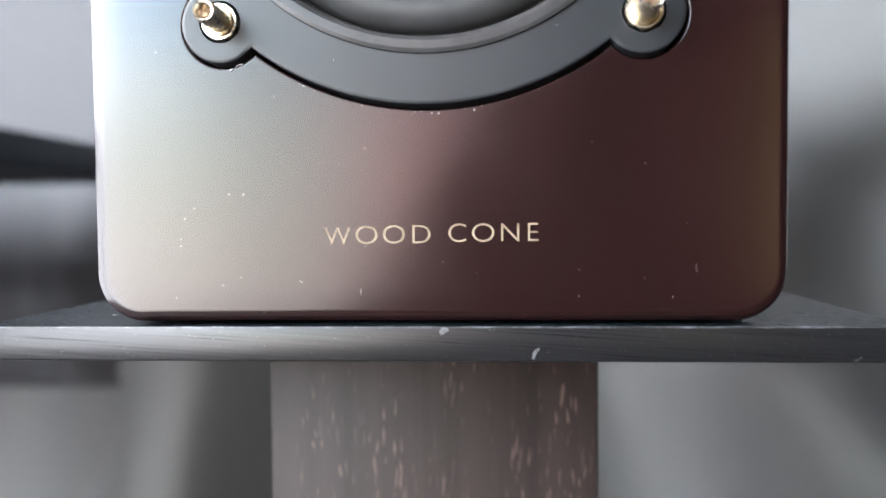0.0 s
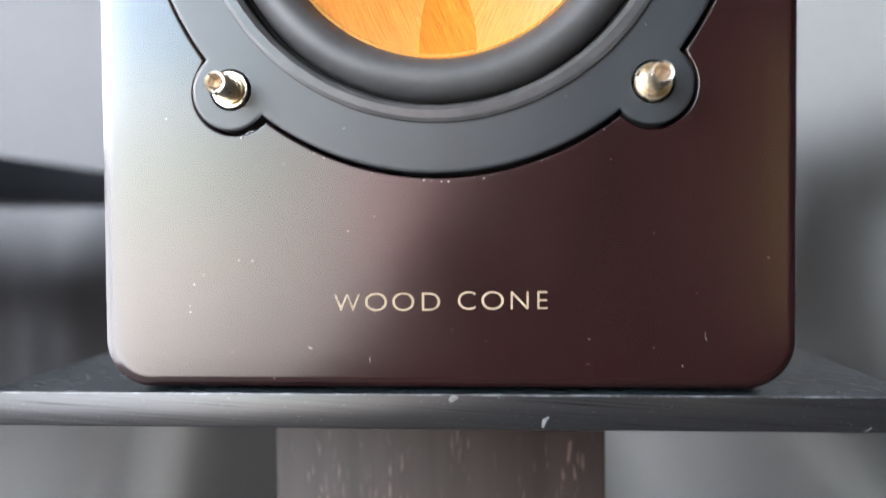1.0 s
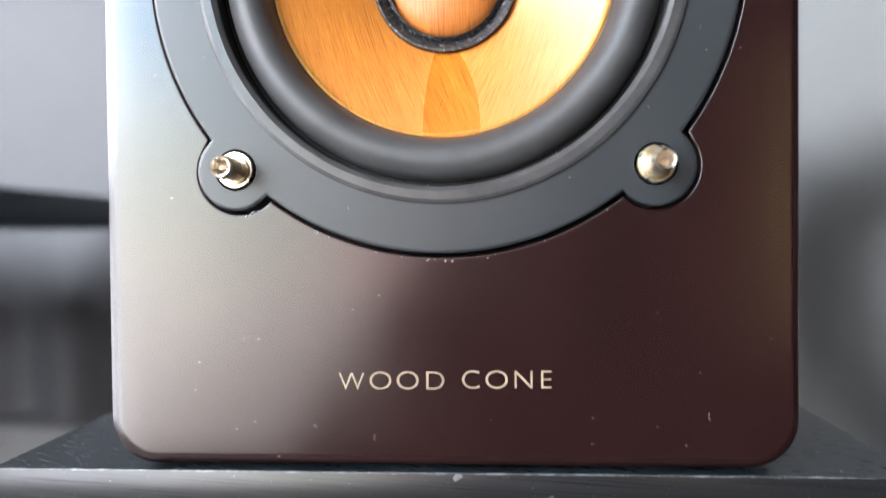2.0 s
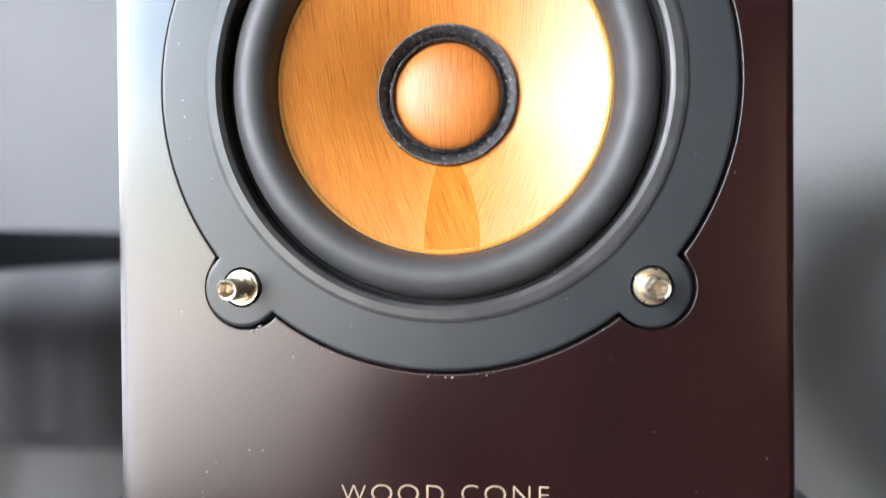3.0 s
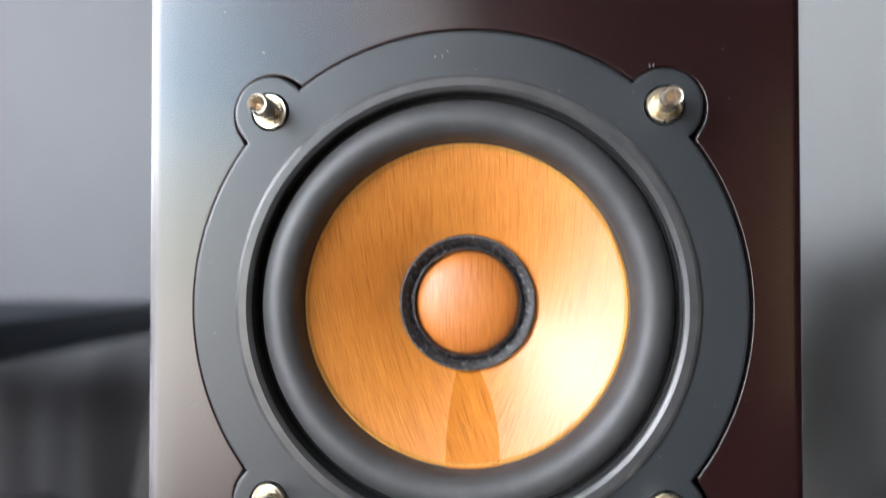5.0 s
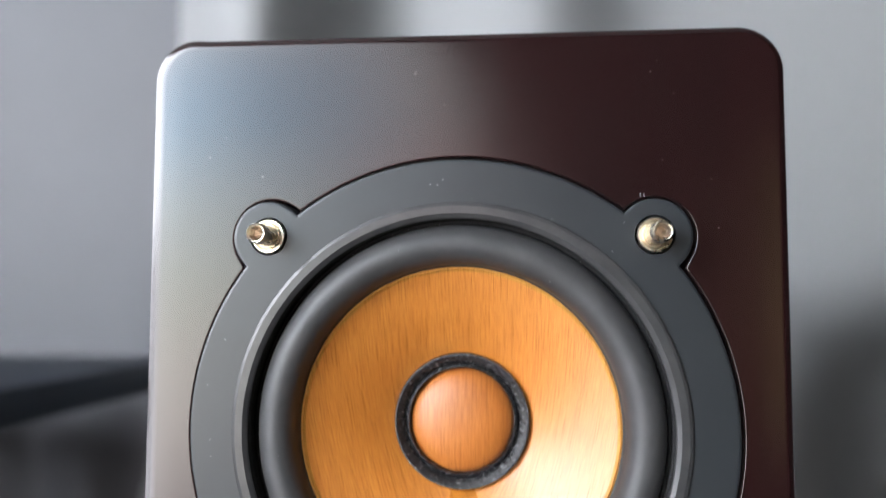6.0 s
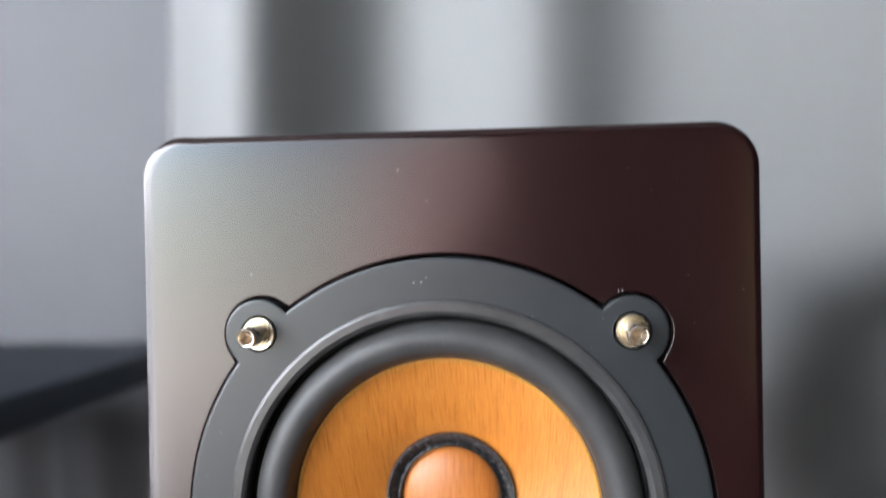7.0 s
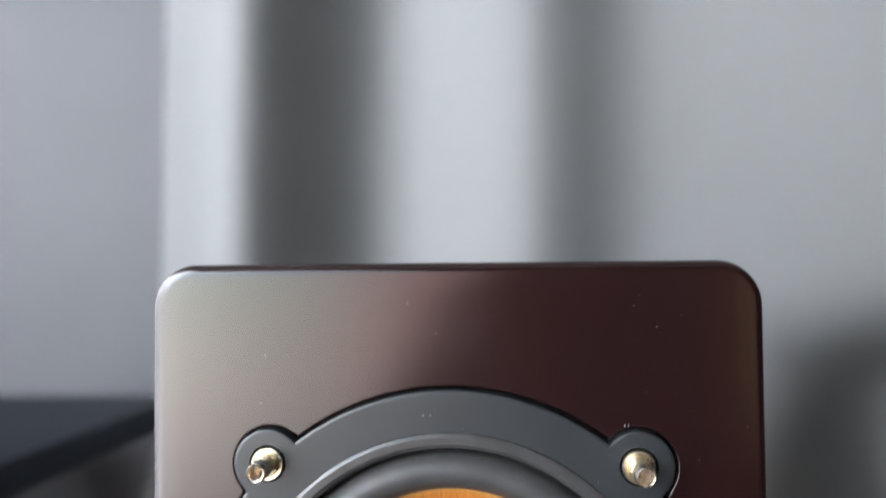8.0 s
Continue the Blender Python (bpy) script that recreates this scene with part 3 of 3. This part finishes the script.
BOLTS = [(CX + sx * 0.0365, CZ + sz * 0.0365) for sx, sz in ((-1, -1), (1, -1), (-1, 1), (1, 1))]
driver = part("driver_flange", drilled(flange(), BOLTS, 0.0037, -0.004, 0.005), M_FLANGE, speaker, "matt dark grey flange with four bolt lobes", smooth=40)
part("trim_ring", lathe([(0.0429, 0.004), (0.0429, -0.0008), (0.0428, -0.00128), (0.0427, -0.00136), (0.0421, -0.00158), (0.0407, -0.00158), (0.0406, -0.0015), (0.0400, -0.0011), (0.0398, -0.0008), (0.0397, 0.006)], cx=CX - 0.0001),
     M_TRIM, driver, "satin black raised trim ring", smooth=10)
part("gasket", lathe([(0.0397, 0.0034), (0.0393, 0.0032), (0.0389, 0.0036), (0.0384, 0.0042)]), M_GROOVE, driver, "dusty black foam gasket")
part("surround", lathe([(0.0390, 0.0046), (0.0389, 0.0036)] + arc(0.0350, 0.0030, 0.0038, 0, -180, 22, ry=0.0042) + [(0.0309, 0.0036), (0.0302, 0.0042)]), M_RUBBER, driver, "black half-roll rubber surround")

R_RIM, Y_RIM, R_IN, Y_IN = 0.0312, 0.0034, 0.0125, 0.0138
SLOPE = (R_RIM - R_IN) / math.hypot(R_RIM - R_IN, Y_IN - Y_RIM)


def cone_uv(co):
    """The cone unrolled to a flat sheet, with the seam at the bottom."""
    x, z = co.x - CX, co.z - CZ
    a, s = math.atan2(x, z) * SLOPE, math.hypot(x, z) / SLOPE
    return (s * math.sin(a), s * math.cos(a))


def cone_y(r):
    k = (r - R_IN) / (R_RIM - R_IN)
    return Y_IN + (Y_RIM - Y_IN) * k - 0.0006 * math.sin(math.pi * k)


cone = part("cone", lathe([(r, cone_y(r)) for r in [R_IN + (0.0304 - R_IN) * i / 14 for i in range(15)]], uv=cone_uv), M_CONE, driver, "orange birch veneer cone with upright grain")
part("cone_rim", lathe([(0.0299, cone_y(0.0299) + 0.00003), (0.0300, cone_y(0.0300) - 0.00003), (0.0302, cone_y(0.0302) - 0.00012), (0.0304, Y_RIM + 0.00010), (0.0309, Y_RIM + 0.00032), (0.0313, Y_RIM + 0.0006), (0.0314, Y_RIM + 0.0012)], uv=cone_uv), M_RIM, driver, "pale wooden rim")


def seam_patch():
    """The overlapping tongue of veneer at the foot of the cone."""
    bm = bmesh.new()
    lay = bm.loops.layers.uv.new("grain")
    rows = []
    for i in range(17):
        k = i / 16
        r = 0.0128 + (0.0309 - 0.0128) * k
        left = -0.0019 - 0.0042 * k + 0.0024 * k * k
        right = 0.0020 + 0.0098 * k - 0.0052 * k * k
        row = []
        for j in range(9):
            x = left + (right - left) * j / 8
            z = -math.sqrt(r * r - x * x)
            row.append(bm.verts.new((CX + x, cone_y(r) - 0.00005, CZ + z)))
        rows.append(row)
    for a, b in zip(rows, rows[1:]):
        for j in range(8):
            bm.faces.new((a[j], a[j + 1], b[j + 1], b[j]))
    for f in bm.faces:
        for l in f.loops:
            x, z = l.vert.co.x - CX, l.vert.co.z - CZ
            l[lay].uv = (0.93 * x + 0.37 * z, 0.93 * z - 0.37 * x)
    skin = [f for f in bm.faces]
    made = bmesh.ops.extrude_face_region(bm, geom=skin)["geom"]
    for v in made:
        if isinstance(v, bmesh.types.BMVert):
            v.co.y += 0.00018
    return bm


part("seam_patch", seam_patch(), M_PATCH, driver, "darker overlapping tongue of veneer")
knots = bmesh.new()
for x, z, n, turn in ((-0.0003, -0.0238, 0.0005, 1.2), (0.0004, -0.0243, 0.0004, 0.4), (-0.0006, -0.0245, 0.0004, 1.9), (0.0062, -0.0296, 0.0009, 0.6)):
    c, q = CX + x, CZ + z
    y = cone_y(math.hypot(x, z)) - 0.00012
    rim = [knots.verts.new((c + 0.5 * n * math.cos(turn) * u - 0.0001 * math.sin(turn) * w, y - 0.00002, q + 0.5 * n * math.sin(turn) * u + 0.0001 * math.cos(turn) * w)) for u, w in ((-1, 0), (0, -1), (1, 0), (0, 1))]
    low = [knots.verts.new((v.co.x, v.co.y + 0.0001, v.co.z)) for v in rim]
    knots.faces.new(rim)
    for i in range(4):
        knots.faces.new((rim[i], rim[(i + 1) % 4], low[(i + 1) % 4], low[i]))
part("knot_marks", knots, M_KNOT, driver, "tiny dark knots in the veneer", smooth=0)
part("collar", lathe([(0.0138, cone_y(0.0138) + 0.0003), (0.0137, Y_IN - 0.0015), (0.0135, Y_IN - 0.0022), (0.0132, Y_IN - 0.0022), (0.0125, Y_IN - 0.0017), (0.0118, Y_IN - 0.0012), (0.0115, Y_IN - 0.0004), (0.0111, Y_IN - 0.0012),
                      (0.0108, Y_IN - 0.0014), (0.0106, Y_IN - 0.0010), (0.0104, Y_IN + 0.0012)]),
     M_COLLAR, driver, "rough black glue collar")
part("dust_cap", lathe([(0.0106 * math.sin(radians(a)), Y_IN + 0.0008 - 0.0038 * (math.cos(radians(a)))) for a in (90, 82, 74, 66, 58, 50, 42, 34, 26, 18, 10, 4)], uv=lambda co: (co.x, co.z), close_last=True, n=96),
     M_CAP, driver, "domed wooden dust cap")


def bolt_stem(x, z):
    """A round stem with a six-sided socket in its end."""
    bm = lathe([(0.00215, -0.0006), (0.00205, -0.0009), (0.00200, -0.0016), (0.00196, -0.0050), (0.00197, -0.0076), (0.00192, -0.0080), (0.00180, -0.0083), (0.00162, -0.00845), (0.00145, -0.0084), (0.00126, -0.0081)], 36, x, z)
    return bm


def socket(x, z):
    bm = bmesh.new()
    rings = []
    for r, y, n in ((0.00134, -0.00815, 6), (0.00122, -0.0079, 6), (0.00112, -0.0060, 6), (0.0003, -0.0054, 6)):
        rings.append([bm.verts.new((x + r * math.cos(radians(60 * i + 20)), y, z + r * math.sin(radians(60 * i + 20)))) for i in range(6)])
    for a, b in zip(rings, rings[1:]):
        bridge(bm, a, b)
    bm.faces.new(rings[-1])
    return bm


for x, z in BOLTS:
    bolt = part("bolt", bolt_stem(x, z), M_BOLT, speaker, "brassy nickel grille bolt with a hex socket", smooth=30)
    part("bolt_collar", lathe([(0.0033, 0.005), (0.0033, -0.0008), (0.00325, -0.0011), (0.0031, -0.0013), (0.0028, -0.0013), (0.0026, -0.0010), (0.0023, -0.0007), (0.0018, -0.0006)], 40, x, z), M_BOLT, bolt, smooth=50)
    part("hex_socket", socket(x, z), M_SOCKET, bolt, smooth=20)


# ---- dust and chips ----
def flake(bm, x, y, z, length, width, turn, lift=0.00004):
    c, s = math.cos(turn), math.sin(turn)
    vs = []
    for k, (u, w) in enumerate(((-1, -0.5), (0, -0.9), (1, -0.4), (1, 0.4), (0, 0.7), (-1, 0.5))):
        px, pz = u * length / 2, w * width / 2 + (0.18 * length if k in (1, 4) else 0)
        vs.append(((x + px * c - pz * s), (z + px * s + pz * c)))
    f = [bm.verts.new((a, y, b)) for a, b in vs]
    g = [bm.verts.new((a, y - lift, b)) for a, b in vs]
    bm.faces.new(f)
    bm.faces.new(g)
    bridge(bm, f, g)


rng = random.Random(7)
dust = bmesh.new()
for i in range(70):
    x, z = rng.uniform(-0.052, 0.058), rng.uniform(0.615, 0.772)
    if outline(0.053, 0.009, math.degrees(math.atan2(z - CZ, x - CX)) % 360) > math.hypot(x, z - CZ):
        continue
    big = rng.random() < 0.07
    flake(dust, x, FACE, z, rng.uniform(0.0004, 0.0008) if big else rng.uniform(0.00008, 0.00017), 0.00006 if big else 0.00014, rng.uniform(0, 3.14))
for x, z, n, turn in ((0.0256, 0.6197, 0.0007, 2.2), (0.0254, 0.6152, 0.0006, 2.6), (0.0415, 0.6150, 0.0007, 2.0), (-0.0126, 0.6160, 0.0016, 1.5), (-0.0234, 0.6180, 0.0010, 2.5), (0.0366, 0.6182, 0.0005, 2.4), (0.0455, 0.6200, 0.0018, 1.75), (-0.0300, 0.6124, 0.0007, 0.5)):
    flake(dust, x, FACE, z, n * 0.8, 0.00008, turn)
for x, z, n, w, turn in ((-0.0338, CZ - 0.0440, 0.0016, 0.00025, 0.35), (-0.0352, CZ - 0.0446, 0.0005, 0.0005, 0.9), (-0.0030, CZ - 0.05275, 0.0003, 0.0003, 0.4), (0.0002, CZ - 0.0528, 0.0003, 0.0003, 1.2),
                          (0.0014, CZ - 0.0529, 0.0004, 0.0003, 0.1), (0.0076, CZ - 0.0524, 0.0003, 0.0003, 0.8)):
    flake(dust, x, FACE, z, n, w, turn, 0.00025)
for x in (0.0340, 0.0347):
    flake(dust, x, FACE, 0.7441, 0.0007, 0.00014, 1.57, 0.0001)
tagged(mesh_object("dust", dust, M_DUST, 0), "white dust specks and lint on the varnish", "dust", kind="stuff")

dust = bmesh.new()
for i in range(16):
    a, r = rng.uniform(0, 6.28), rng.uniform(0.0432, 0.0505)
    flake(dust, CX + r * math.cos(a), -0.0008, CZ + r * math.sin(a), rng.uniform(0.0001, 0.0004), 0.00007, rng.uniform(0, 3.14), 0.00003)
flake(dust, -0.0054, -0.0008, 0.7462, 0.0003, 0.0002, 0.2, 0.00003)
flake(dust, -0.0040, -0.0008, 0.7462, 0.0003, 0.0002, 0.9, 0.00003)
for i in range(14):
    a = rng.uniform(4.2, 5.3)
    flake(dust, CX + 0.05255 * math.cos(a), FACE, CZ + 0.05255 * math.sin(a), rng.uniform(0.00012, 0.0003), 0.00014, rng.uniform(0, 3.14), 0.00012)
for i in range(60):
    a, r = rng.uniform(0, 6.28), rng.uniform(0.0386, 0.0395)
    flake(dust, CX + r * math.cos(a), 0.0033, CZ + r * math.sin(a), rng.uniform(0.0001, 0.0003), 0.00006, rng.uniform(0, 3.14), 0.00012)
for i in range(14):
    a, b = rng.uniform(0, 6.28), rng.uniform(-150, -30)
    r, y = 0.0350 + 0.0038 * math.cos(radians(b)), 0.0030 + 0.0042 * math.sin(radians(b))
    flake(dust, CX + r * math.cos(a), y, CZ + r * math.sin(a), rng.uniform(0.0001, 0.0003), 0.00005, rng.uniform(0, 3.14), 0.00006)
tagged(mesh_object("dust", dust, M_DUST, 0), "pale dust on the driver's flange and surround", "dust", kind="stuff")

dust = bmesh.new()
for i in range(190):
    flake(dust, 0.082 - 0.162 * rng.random() ** 1.5, 0.0, rng.uniform(0.6042, 0.6098), rng.uniform(0.00006, 0.00028), 0.00008, rng.uniform(-0.4, 0.8), 0.00005)
for i in range(34):
    flake(dust, rng.uniform(-0.03, 0.081), 0.0001, rng.uniform(0.6096, 0.6099), rng.uniform(0.0002, 0.0006), 0.00010, rng.uniform(-0.2, 0.2), 0.00014)
for x, z, n, w, turn in ((0.0020, 0.6091, 0.0017, 0.0015, 0.5), (0.0180, 0.6052, 0.0022, 0.0009, 1.05), (0.0107, 0.6093, 0.0003, 0.0002, 0), (0.0100, 0.6093, 0.0003, 0.0002, 0), (0.0720, 0.6040, 0.0018, 0.00012, 0.8)):
    flake(dust, x, 0.0, z, n, w, turn)
tagged(mesh_object("dust", dust, M_CHIP, 0), "pale chips and dust along the plate's front edge", "dust", kind="stuff")
dust = bmesh.new()
for i in range(60):
    x = rng.choice((rng.uniform(-0.082, -0.06), rng.uniform(0.06, 0.08)))
    y, n, a, w = rng.uniform(0.001, 0.10), rng.uniform(0.0002, 0.0010), rng.uniform(0, 3.14), 0.00007
    c, s = math.cos(a) * n / 2, math.sin(a) * n / 2
    box(dust, x - max(abs(c), w), x + max(abs(c), w), y - max(abs(s) * 0.3, w), y + max(abs(s) * 0.3, w), 0.610, 0.61005)
tagged(mesh_object("dust", dust, M_DUST, 0), "pale dust on the stand's black plate", "dust", kind="stuff")
